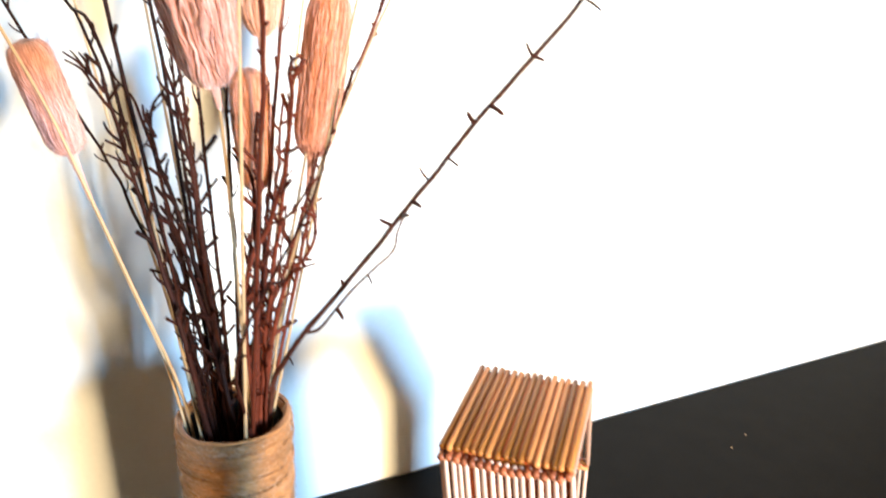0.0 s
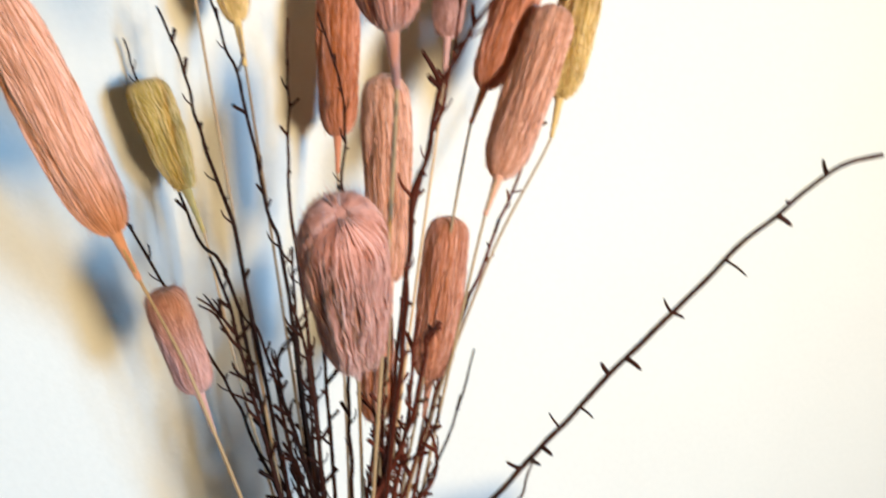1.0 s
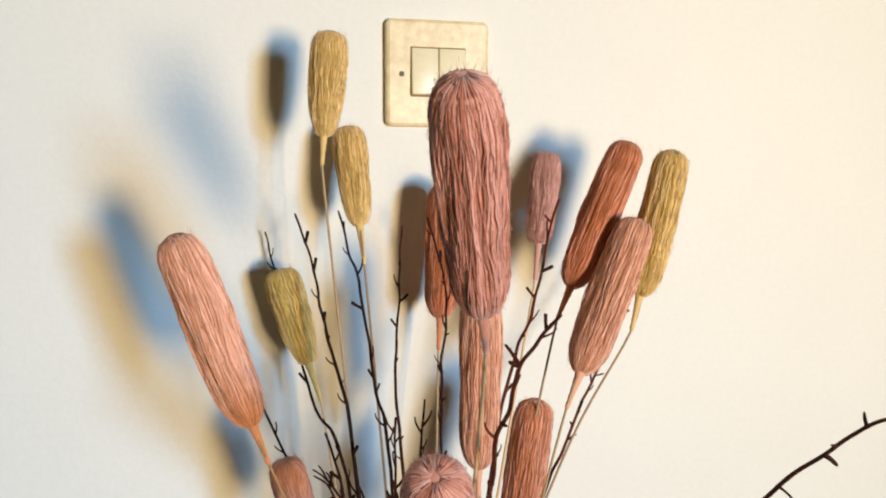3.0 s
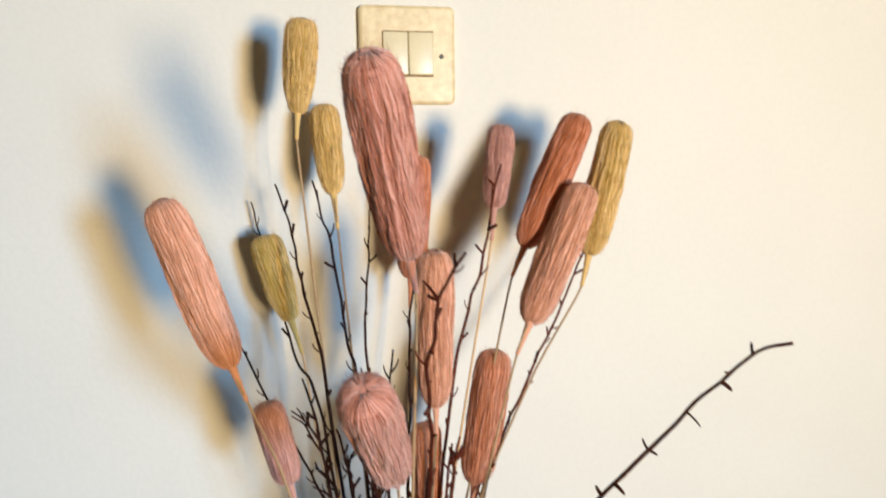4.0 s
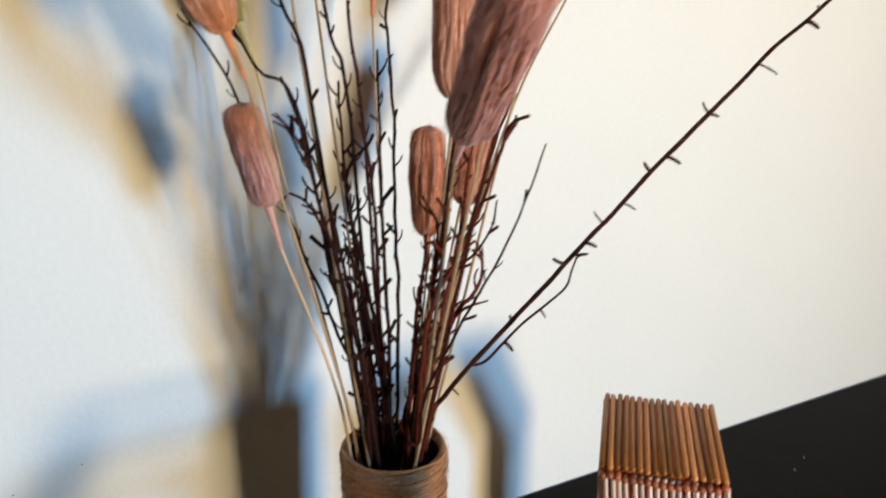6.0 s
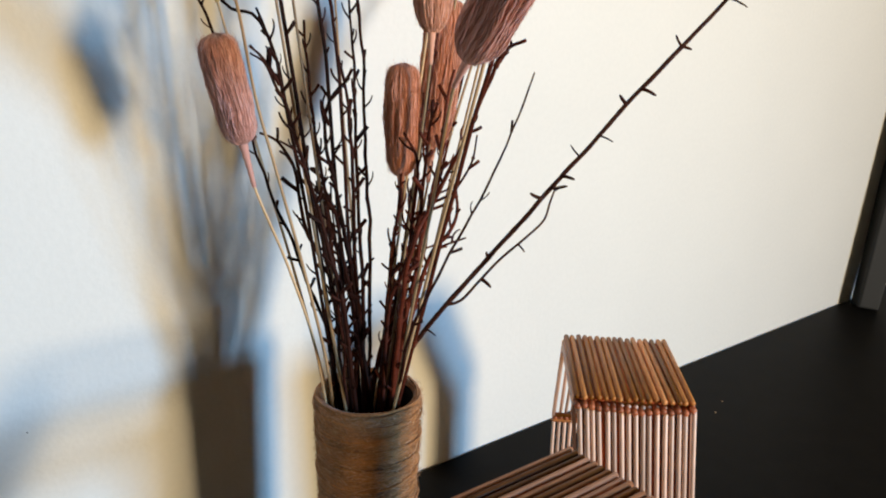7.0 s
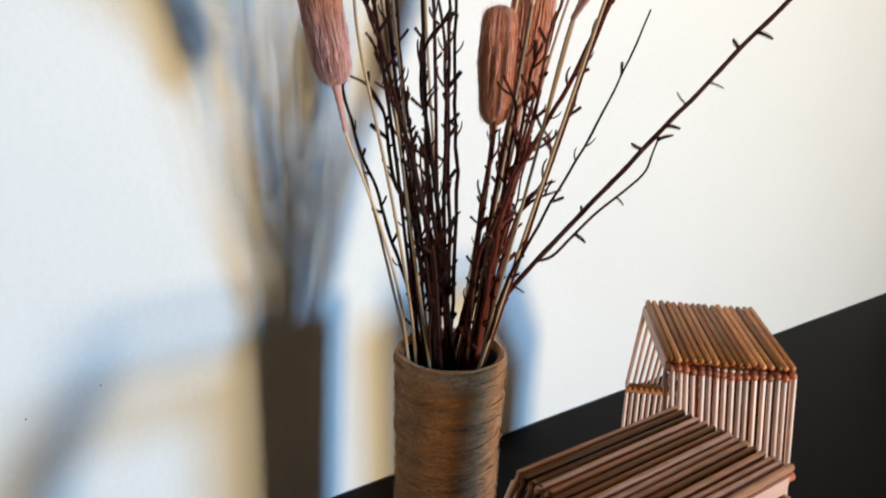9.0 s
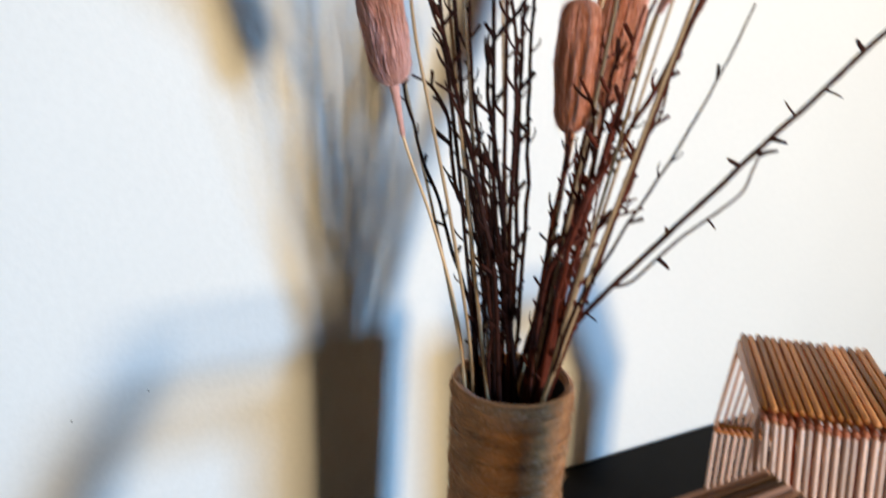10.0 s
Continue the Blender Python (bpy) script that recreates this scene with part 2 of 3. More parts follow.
def twine_vase():
    o = (VX, VY, 0.0)
    vase = thing("vase", o, "tall round vase wrapped in tan jute twine on the shelf", "vase")
    r = VR - 0.0022
    prof = [(0.0, 0.0), (r * 0.9, 0.0), (r * 0.93, 0.004), (r * 0.95, VH * 0.5), (r, VH - 0.02), (r, VH - 0.006), (r - 0.0015, VH - 0.005),
            (r - 0.003, VH - 0.006), (r - 0.004, VH - 0.03), (r - 0.004, VH - 0.05)]
    part("body", Geo().lathe(prof, (VX, VY)), M_POT, vase, o, "dark glossy inner pot")
    part("foam", Geo().lathe([(0.0, VH - 0.038), (r * 0.5, VH - 0.035), (r - 0.003, VH - 0.041), (r - 0.003, VH - 0.06)], (VX, VY), 40), M_FOAM, vase, o, "dark floral foam inside")
    rnd = random.Random(4)
    # the twine goes round in one long helix, uneven from turn to turn
    pts, rad = [], []
    turns, seg = 140, 40
    SLITS = [(0.158, 4.6), (0.121, 4.9), (0.108, 3.7), (0.060, 3.8)]
    for k in range(turns * seg + 1):
        u = k / (turns * seg)
        a = 2 * math.pi * k / seg
        z = 0.0015 + u * (VH - 0.0025)
        bulge = 0.0011 * noise.noise((u * 9, math.cos(a), math.sin(a))) + 0.0006 * noise.noise((u * 60, 2 * math.cos(a), 2 * math.sin(a))) + 0.0005 * rnd.uniform(-1, 1)
        wave = 0.0004 * noise.noise((u * 40 + 7, 1.2 * math.cos(a), 1.2 * math.sin(a)))
        # turns that have slipped apart leave dark slits on part of the round
        for zg, ag in SLITS:
            d = z - zg - 0.0016 * math.sin(a - ag)
            wave += 0.0008 * math.tanh(d / 0.0006) * math.exp(-abs(d) / 0.005) * max(0.0, math.cos(a - ag)) ** 0.5
        s = 0.905 + 0.045 * min(1, u * 2) + 0.05 * max(0.0, min(1.0, (u - 0.55) * 2.6))
        rr = VR * s - 0.001 + bulge
        pts.append((VX + rr * math.cos(a), VY + rr * math.sin(a), z + wave))
        rad.append(0.00082 + 0.00022 * noise.noise((u * 300, math.cos(a), 3)))
    part("twine", Geo().tube(pts, rad, 5), M_TWINE, vase, o, "tan jute twine wound round and round")
    # a few slack turns that cross the others near the rim and half way down
    for zc, tilt, ph in ((VH - 0.006, 0.0025, 0.4), (VH - 0.018, 0.004, 2.0), (VH - 0.030, 0.003, 4.0), (VH - 0.055, 0.004, 1.0), (VH - 0.085, 0.005, 3.0), (VH - 0.12, 0.004, 5.0)):
        loop = []
        for k in range(49):
            a = 2 * math.pi * k / 48
            s = 0.905 + 0.045 * min(1, zc / VH * 2) + 0.05 * max(0.0, min(1.0, (zc / VH - 0.55) * 2.6))
            rr = VR * s + 0.0004 + 0.0005 * math.sin(3 * a + ph)
            loop.append((VX + rr * math.cos(a), VY + rr * math.sin(a), zc + tilt * math.sin(a + ph)))
        part("slack_turn", Geo().tube(loop, 0.0008, 5), M_TWINE, vase, o)
    # the last turns roll over the rim to the inside
    for k, (dr, zc) in enumerate(((0.0012, 0.0004), (0.0026, 0.0002), (0.0040, -0.0010), (0.0046, -0.0026), (0.0048, -0.0042))):
        rim = []
        for j in range(49):
            a = 2 * math.pi * j / 48
            rr = VR - dr + 0.0004 * math.sin(5 * a + k)
            rim.append((VX + rr * math.cos(a), VY + rr * math.sin(a), VH + zc + 0.0006 * math.sin(3 * a + 2 * k)))
        part("rim_turn", Geo().tube(rim, 0.0010, 5), M_TWINE, vase, o)
    # loose fibres that stand off
    fuzz = Geo()
    for _ in range(4200):
        a, z = rnd.uniform(0, 2 * math.pi), rnd.uniform(0.01, VH)
        u = z / VH
        s = 0.905 + 0.045 * min(1, u * 2) + 0.05 * max(0.0, min(1.0, (u - 0.55) * 2.6))
        p = Vector((VX + VR * s * math.cos(a), VY + VR * s * math.sin(a), z))
        d = Vector((math.cos(a), math.sin(a), 0))
        t = Vector((-math.sin(a), math.cos(a), 0))
        q = p + d * rnd.choice((0.0002, 0.0004, 0.0006, 0.0012)) + t * rnd.uniform(-0.009, 0.009) + Vector((0, 0, rnd.uniform(-0.003, 0.003)))
        e = q + d * rnd.uniform(-0.001, 0.0012) + t * rnd.uniform(-0.004, 0.004) + Vector((0, 0, rnd.uniform(-0.003, 0.003)))
        fuzz.tube([p, q, e], [0.00017, 0.00014, 0.00006], 3, cap=False)
    tagged(part("fuzz", fuzz, M_FIBRE, vase, o, "loose hairy jute fibres"), kind="stuff")


twine_vase()


# ---- yarn cattails ----
def cattail(bottom, top, r, colour, label, seed, foot, strands=180, neck=0.026, via=(), taper=0.18):
    """A straw stalk that carries a head of looped yarn strands, closed to a dimple at its tip."""
    rnd = random.Random(seed)
    r *= 0.93
    b, t = Vector(bottom), Vector(top)
    axis = (t - b).normalized()
    L = (t - b).length
    u = axis.orthogonal().normalized()
    w = axis.cross(u)
    o = tuple(foot)
    ob = thing("cattail", o, label, "cattail", "dried cattails in the vase")
    foot = Vector(foot)

    # stalk: from the pot, bending into the head's axis
    below = b - axis * neck
    mids = [Vector(q) for q in via] or [foot.lerp(below, 0.35) + Vector((rnd.uniform(-.002, .002), rnd.uniform(-.002, .002), 0)), foot.lerp(below, 0.7) + (below - foot).orthogonal().normalized() * rnd.uniform(-.002, .002)]
    path = spline([foot, *mids, below, b + axis * 0.01], 6)
    part("stalk", Geo().tube(path, [0.00115 - 0.0004 * i / len(path) for i in range(len(path))], 7), M_STRAW, ob, o, "thin straw-coloured stalk")

    def radius(s):
        if s < taper:
            k = s / taper
            return r * (0.36 + 0.56 * math.sin(k * math.pi / 2) ** 0.65)
        if s < 0.84:
            return r * (0.92 + 0.08 * math.sin((s - taper) / (0.84 - taper) * math.pi * 0.6))
        k = (s - 0.84) / 0.16
        return r * 0.995 * math.sqrt(max(0.0, 1 - k ** 2.8)) * 0.84 + r * 0.15

    def lobe(a, s):
        """Soft folds and flutes along the head."""
        c, d = math.cos(a), math.sin(a)
        return (0.13 * noise.noise((2.0 * c + seed, 2.0 * d, 1.6 * s)) + 0.10 * noise.noise((4.5 * c, 4.5 * d + seed, 3.2 * s))
                + 0.07 * noise.noise((9 * c + seed, 9 * d, 4.5 * s))) * math.sin(min(1, s * 1.12) * math.pi) ** 0.5

    def clump(a, s):
        """Neighbouring strands wander together."""
        c, d = math.cos(a), math.sin(a)
        return 0.17 * noise.noise((2.6 * c, 2.6 * d + seed, 4 * s)) + 0.085 * noise.noise((7 * c, 7 * d + seed, 9 * s)) + 0.03 * noise.noise((14 * c, 14 * d + seed, 22 * s))

    prof = [(radius(i / 24) * 0.955, i / 24 * L * 1.0) for i in range(25)]
    core = Geo()
    core.tube([b + axis * z for _, z in prof], [p for p, _ in prof], 40)
    for n_, v in enumerate(core.v):
        c0 = b + axis * prof[n_ // 40][1]
        ang = math.atan2((v - c0).dot(w), (v - c0).dot(u))
        core.v[n_] = c0 + (v - c0) * (1 + lobe(ang, n_ // 40 / 24))
    head = part("head", core, YARN[colour], ob, o, "yarn-wound head")
    g = Geo()
    steps = 34
    for i in range(strands):
        a0 = 2 * math.pi * (i + rnd.uniform(-0.4, 0.4)) / strands
        ph, am, fr = rnd.uniform(0, 6.3), rnd.uniform(0.01, 0.07), rnd.uniform(0.3, 1.2)
        crimp, cf = rnd.uniform(0.004, 0.016), rnd.uniform(5, 9)
        lift = rnd.uniform(-0.01, 0.035)
        sr = r * rnd.choice((0.016, 0.021, 0.026, 0.034))
        pts, rad = [], []
        for k in range(steps + 1):
            s = k / steps
            a = a0 + am * math.sin(fr * s * 6.3 + ph) + crimp * math.sin(cf * 6.3 * s + ph) + clump(a0, s)
            rr = radius(s) * (0.955 - 0.02 * max(0.0, (s - 0.90) / 0.10) + lift * math.sin(s * math.pi) + lobe(a, s)) + r * 0.012 * math.sin(cf * 6.3 * s + ph * 3)
            pts.append(b + axis * (s * L) + (u * math.cos(a) + w * math.sin(a)) * rr)
            rad.append(sr * (0.55 + 0.45 * min(1, s * 5)) * (1.0 if s < 0.9 else 0.8) * (1 + 0.2 * math.sin(17 * s + ph)))
        # over the tip and down into the dimple
        a = a0 + rnd.uniform(-1.0, 1.0)
        pts.append(b + axis * (L * 1.0 - r * rnd.uniform(0.05, 0.2)) + (u * math.cos(a) + w * math.sin(a)) * r * rnd.uniform(0.1, 0.45))
        rad.append(sr * 0.6)
        g.tube(pts, rad, 5, cap=False)
    # fine wisps that wander across the strands
    for i in range(40):
        a0, ph, am = rnd.uniform(0, 6.3), rnd.uniform(0, 6.3), rnd.uniform(0.1, 0.35)
        s0, s1 = sorted((rnd.uniform(0.02, 0.95), rnd.uniform(0.02, 0.95)))
        s1 = max(s1, min(0.97, s0 + 0.3))
        pts = []
        for k in range(15):
            s = s0 + (s1 - s0) * k / 14
            a = a0 + am * math.sin(3.5 * s + ph)
            rr = radius(s) * (0.985 + lobe(a, s) + 0.03 * math.sin(math.pi * k / 14) * rnd.uniform(0.5, 1.3))
            pts.append(b + axis * (s * L) + (u * math.cos(a) + w * math.sin(a)) * rr)
        g.tube(pts, r * rnd.uniform(0.010, 0.022), 4, cap=False)
    tagged(part("winding", g, YARN[colour], head, o, "loose looped yarn strands"), kind="stuff")
    # a soft nap of stray fibres
    fz = Geo()
    for _ in range(2600):
        s, a = rnd.uniform(0.03, 0.985), rnd.uniform(0, 6.3)
        d = u * math.cos(a) + w * math.sin(a)
        p = b + axis * (s * L) + d * radius(s) * (0.97 + lobe(a, s))
        q = p + d * rnd.uniform(0.0003, 0.0012) + axis * rnd.uniform(-.003, .003) + d.cross(axis) * rnd.uniform(-.002, .002)
        e = q + axis * rnd.uniform(-.003, .003) + d * rnd.uniform(-.0008, .0006)
        fz.tube([p, q, e], [0.00006, 0.000055, 0.00003], 3, cap=False)
    tagged(part("fuzz", fz, YARN[colour], head, o), kind="stuff")
    # the tied neck below the head
    nk = Geo()
    n = 14
    nk.tube([b - axis * neck + axis * (neck + 0.012) * i / n for i in range(n + 1)],
            [0.0014 + (r * 0.34 - 0.0014) * (i / n) ** 1.8 + 0.00025 * (i % 2) for i in range(n + 1)], 10)
    part("neck", nk, YARN[colour], ob, o, "yarn wound tight round the stalk")
    return ob


def foot(dx, dy):
    return (VX + dx, VY + dy, VH - 0.036)


PEACH = "dried cattail with a long peach yarn head on a straw stalk"
cattail((0.0122, -0.1808, 0.4899), (-0.0289, -0.1778, 0.6016), 0.0150, "peach", PEACH, 1, foot(-0.0240, 0.0030), via=[(0.0914, -0.1465, 0.2268), (0.0703, -0.1551, 0.3042), (0.0525, -0.1580, 0.3681), (0.0395, -0.1610, 0.4130)])
cattail((0.0546, -0.0518, 0.493), (0.0342, -0.036, 0.5631), 0.0150, "olive", "dried cattail with a short olive-green yarn head", 2, foot(-0.015, 0.018), neck=0.03, taper=0.55)
cattail((0.0645, -0.0878, 0.6612), (0.0699, -0.0868, 0.7331), 0.0134, "yellow", "tallest cattail, with a straw-yellow yarn head", 3, foot(-0.0205, -0.0130), neck=0.02, taper=0.4)
cattail((0.0915, -0.0686, 0.5983), (0.0869, -0.0411, 0.6703), 0.0135, "yellow", "dried cattail with an ochre yellow yarn head", 4, foot(0.000, 0.020), neck=0.03, taper=0.4)
cattail((0.1083, -0.3256, 0.5779), (0.0822, -0.387, 0.6694), 0.0143, "pink", "large dusty pink yarn cattail that leans out over the others", 5, foot(0.002, -0.018), 200)
cattail((0.213, -0.1156, 0.5862), (0.2221, -0.1063, 0.6511), 0.0115, "mauve", "small cattail with a dusty mauve yarn head", 6, foot(0.012, 0.014))
cattail((0.2361, -0.1211, 0.5557), (0.2911, -0.0985, 0.6589), 0.0153, "orange", "dried cattail with a burnt orange yarn head, tilted outward", 7, foot(0.016, 0.012))
cattail((0.2887, -0.1244, 0.5473), (0.3161, -0.119, 0.6532), 0.0145, "yellow", "dried cattail with an ochre yarn head behind a peach one", 8, foot(0.021, 0.008), via=[(0.170, -0.150, 0.310), (0.236, -0.124, 0.440)])
cattail((0.2272, -0.1601, 0.5028), (0.2831, -0.1297, 0.6034), 0.0160, "peach", PEACH, 9, foot(0.019, 0.0))
cattail((0.1921, -0.1272, 0.3677), (0.2142, -0.1141, 0.4726), 0.0158, "rust", "dried cattail with a rusty salmon yarn head low in the bunch", 10, foot(0.014, 0.006))
cattail((0.1511, -0.1781, 0.4505), (0.1504, -0.1833, 0.5635), 0.0140, "peach", "dried cattail with a pale peach yarn head in the middle", 11, foot(0.008, -0.004), neck=0.02)
cattail((0.1061, -0.2698, 0.4413), (0.0798, -0.3589, 0.5204), 0.0158, "pink", "thick pink yarn cattail that leans far forward", 12, foot(0.010, -0.012), 200)
cattail((0.0479, -0.1219, 0.3809), (0.0321, -0.1243, 0.4464), 0.0130, "mauve", "small cattail with a dusty mauve yarn head, low on the outside", 13, foot(-0.0265, 0.0065), neck=0.03, via=[(0.0860, -0.1400, 0.2400), (0.0695, -0.1345, 0.3010)])
cattail((0.1494, -0.1493, 0.355), (0.1489, -0.1508, 0.4297), 0.0125, "rust", "short cattail with a rusty orange yarn head low in the bunch", 14, foot(0.010, 0.004))
cattail((0.1569, -0.0500, 0.5238), (0.163, -0.0460, 0.6290), 0.0155, "orange", "dried cattail with an orange yarn head close to the wall", 15, foot(0.006, 0.019))

# ---- thorny twigs ----
# four thorn shapes, shared by all twigs: short, hooked, blunt at the tip
THORNS = {}
for ln, hook, thick, end in ((0.009, 0.15, 0.00095, 1.1), (0.0075, 0.25, 0.0008, 1.0), (0.011, 0.7, 0.00066, 0.5), (0.0035, 0.2, 0.0010, 0.5), (0.011, 0.6, 0.0007, 0.6)):
    pts = [Vector((math.sin(hook * s / 5) * ln * s / 5 * 0.6, 0, math.cos(hook * s / 5) * ln * s / 5)) for s in range(6)]
    shape = Geo().tube(pts, [thick * (1.3 if s == 0 else 1 + (end - 1) * s / 5) for s in range(6)], 6)
    for bark in (M_TWIG, M_TWIG_RED):
        THORNS.setdefault(bark.name, []).append(shape.mesh("thorn", bark))


def twig(points, label, seed, r0=0.0014, r1=0.0007, every=0.0115, start=0.03, side=(), bark=M_TWIG, wander=0.0016, tips=()):
    """A wandering stem with thorns: placed at the given tips, or strewn along it."""
    rnd = random.Random(seed)
    o = tuple(points[0])
    ob = thing("thorny_twig", o, label, "twig", "thorny twigs in the vase")
    path = spline(points, 7)
    path = [p + Vector((noise.noise(p * 55 + Vector((seed, 0, 0))), noise.noise(p * 55 + Vector((0, seed, 5))), 0)) * wander for p in path]
    n = len(path)
    stem = part("stem", Geo().tube(path, [(r0 + (r1 - r0) * i / (n - 1)) * (1 + 0.25 * max(0.0, noise.noise(path[i] * 160))) for i in range(n)], 7), bark, ob, o)
    runs = [path]
    for extra in side:
        sp = spline(extra, 6)
        part("side_shoot", Geo().tube(sp, [0.0011 - 0.0005 * i / (len(sp) - 1) for i in range(len(sp))], 6), bark, ob, o)
        runs.append(sp)
    for tip, thick in tips:
        # a thorn springs from the nearest stretch of stem, a little below its tip
        tip = Vector(tip)
        root = min((p for run in runs for p in run), key=lambda p: (p - tip).length + 0.4 * max(0.0, p.z - tip.z + 0.004))
        d = tip - root
        bend = d.cross(Vector((0.6, 0.78, 0.0))) * 0.05
        pts = [root + d * (k / 5) + bend * math.sin(k / 5 * math.pi) for k in range(6)]
        part("thorn", Geo().tube(pts, [thick * (1.5, 1.05, 1.0, 0.95, 0.85, 0.5)[k] for k in range(6)], 6), bark, ob, o)
    for ri, run in enumerate(() if tips else runs):
        length = sum((q - p).length for p, q in zip(run, run[1:]))
        dist, nxt, spin = 0.0, start if ri == 0 else 0.012, rnd.uniform(0, 6.3)
        for i in range(1, len(run)):
            step = run[i] - run[i - 1]
            dist += step.length
            if dist < nxt or length - dist < 0.010:
                continue
            nxt = dist + every * rnd.choice((0.35, 0.8, 1.2, 1.7))
            d = step.normalized()
            spin += 2.4 + rnd.uniform(-0.6, 0.6)
            s = d.orthogonal().normalized()
            s = Matrix.Rotation(spin, 3, d) @ s
            z = (d * rnd.uniform(0.5, 1.0) + s).normalized()
            x = (s - z * s.dot(z)).normalized() * -1
            m = Matrix((x, z.cross(x), z)).transposed().to_4x4()
            th = new("thorn", rnd.choice(THORNS[bark.name]))
            k = rnd.uniform(0.85, 1.3) * min(1.25, r0 / 0.00145)
            th.matrix_local = Matrix.Translation(run[i] - Vector(o)) @ m @ Matrix.Diagonal((k, k, k, 1))
            th.parent = stem
    return ob


LONG = "long dark brown thorny twig that arches out of the vase"
TALL = "tall slender dark brown thorny twig"
LOW = "dark reddish brown thorny twig in the dense bunch"
twig([foot(0.020, -0.002), (0.1500, -0.1560, 0.2190), (0.1560, -0.1660, 0.2400), (0.1662, -0.1808, 0.2665), (0.1878, -0.1995, 0.3026), (0.2055, -0.2194, 0.3374), (0.2192, -0.2358, 0.3658), (0.2280, -0.2470, 0.3833),
      (0.2410, -0.2625, 0.4105), (0.2620, -0.2835, 0.4463), (0.2745, -0.2960, 0.4680), (0.2785, -0.3080, 0.4835), (0.2850, -0.3200, 0.4965), (0.2905, -0.3330, 0.5110), (0.2955, -0.3460, 0.5225), (0.3067, -0.3547, 0.5270)],
     LONG, 21, 0.0019, 0.0009, bark=M_LONG, wander=0.0006,
     side=[[(0.1662, -0.1808, 0.2665), (0.1735, -0.1890, 0.2715), (0.1810, -0.1975, 0.2855), (0.1895, -0.2090, 0.3035), (0.1985, -0.2240, 0.3215), (0.2075, -0.2300, 0.3330), (0.2090, -0.2330, 0.3450), (0.2130, -0.2330, 0.3540)]],
     tips=[((0.2946, -0.3365, 0.5240), 0.00095), ((0.2895, -0.3272, 0.4944), 0.00125), ((0.2838, -0.3286, 0.5059), 0.00080), ((0.2790, -0.3133, 0.4699), 0.00065), ((0.2655, -0.2882, 0.4447), 0.00095), ((0.2595, -0.2800, 0.4530), 0.00080),
           ((0.2493, -0.2776, 0.4169), 0.00125), ((0.2385, -0.2584, 0.4160), 0.00125), ((0.2331, -0.2608, 0.3872), 0.00065), ((0.2205, -0.2369, 0.3830), 0.00065), ((0.2185, -0.2442, 0.3617), 0.00125),
           ((0.2105, -0.2457, 0.3585), 0.00110), ((0.2030, -0.2205, 0.3500), 0.00125), ((0.1835, -0.2080, 0.2845), 0.00125), ((0.1960, -0.2255, 0.3120), 0.00065), ((0.1860, -0.1990, 0.3070), 0.00110), ((0.1580, -0.1813, 0.2458), 0.00065)])
twig([foot(0.012, -0.012), (0.118, -0.205, 0.262), (0.1318, -0.2211, 0.3126), (0.1608, -0.2314, 0.3695), (0.1707, -0.2516, 0.4305)], "straight dark thorny twig with a bare pointed tip", 22, 0.0013, 0.0005, 0.022, 0.09)
twig([foot(-0.012, 0.016), (0.0789, -0.125, 0.4467), (0.0688, -0.105, 0.5036), (0.0616, -0.09, 0.5381), (0.0564, -0.075, 0.571), (0.0455, -0.06, 0.6063)], TALL, 23)
twig([foot(-0.006, 0.010), (0.1025, -0.13, 0.4347), (0.0951, -0.12, 0.4864), (0.0854, -0.105, 0.5609), (0.0798, -0.10, 0.5797), (0.0737, -0.09, 0.6098)], TALL, 24)
twig([foot(0.002, 0.012), (0.112, -0.13, 0.4219), (0.1085, -0.12, 0.4854), (0.1127, -0.105, 0.5287), (0.1168, -0.095, 0.5664), (0.1191, -0.09, 0.5984)], TALL, 25, 0.0013, 0.0006)
twig([foot(0.004, 0.006), (0.1363, -0.1299, 0.3075), (0.1395, -0.1206, 0.3657), (0.1440, -0.1085, 0.4400), (0.148, -0.0905, 0.4902), (0.1527, -0.085, 0.527), (0.1518, -0.08, 0.5595), (0.1412, -0.075, 0.6036)], TALL, 26)
twig([foot(0.010, 0.004), (0.1622, -0.165, 0.43), (0.1765, -0.1637, 0.508), (0.1845, -0.18, 0.5474), (0.1888, -0.19, 0.5872), (0.1938, -0.2, 0.621)], TALL, 27, bark=M_TWIG_RED)
twig([foot(0.006, -0.016), (0.1308, -0.255, 0.43), (0.1244, -0.29, 0.4864), (0.1196, -0.31, 0.5138), (0.1213, -0.325, 0.5346), (0.1202, -0.34, 0.5569), (0.1240, -0.352, 0.570), (0.1282, -0.3636, 0.5825)],
     "dark brown twig that bends forward and forks at the tip", 28, 0.0014, 0.0007, bark=M_TWIG_RED, side=[[(0.1202, -0.34, 0.5569), (0.1165, -0.344, 0.562), (0.1115, -0.347, 0.568)]])
twig([foot(0.018, 0.006), (0.195, -0.135, 0.36), (0.2436, -0.1123, 0.4497), (0.272, -0.098, 0.495), (0.2955, -0.0875, 0.5366), (0.304, -0.086, 0.552)], TALL, 29, bark=M_TWIG_RED)
twig([foot(-0.019, 0.008), (0.1181, -0.1051, 0.2211), (0.1023, -0.1037, 0.2685), (0.0898, -0.1024, 0.306), (0.0798, -0.0976, 0.3345), (0.0686, -0.0965, 0.3683), (0.033, -0.12, 0.4496), (0.0168, -0.11, 0.4824), (0.006, -0.104, 0.502)], TALL, 30)
twig([foot(-0.012, 0.014), (0.074, -0.12, 0.4271), (0.0569, -0.080, 0.4653), (0.0416, -0.022, 0.524), (0.0301, -0.014, 0.5657), (0.0248, -0.013, 0.590)], TALL, 31, 0.0013, 0.0006)
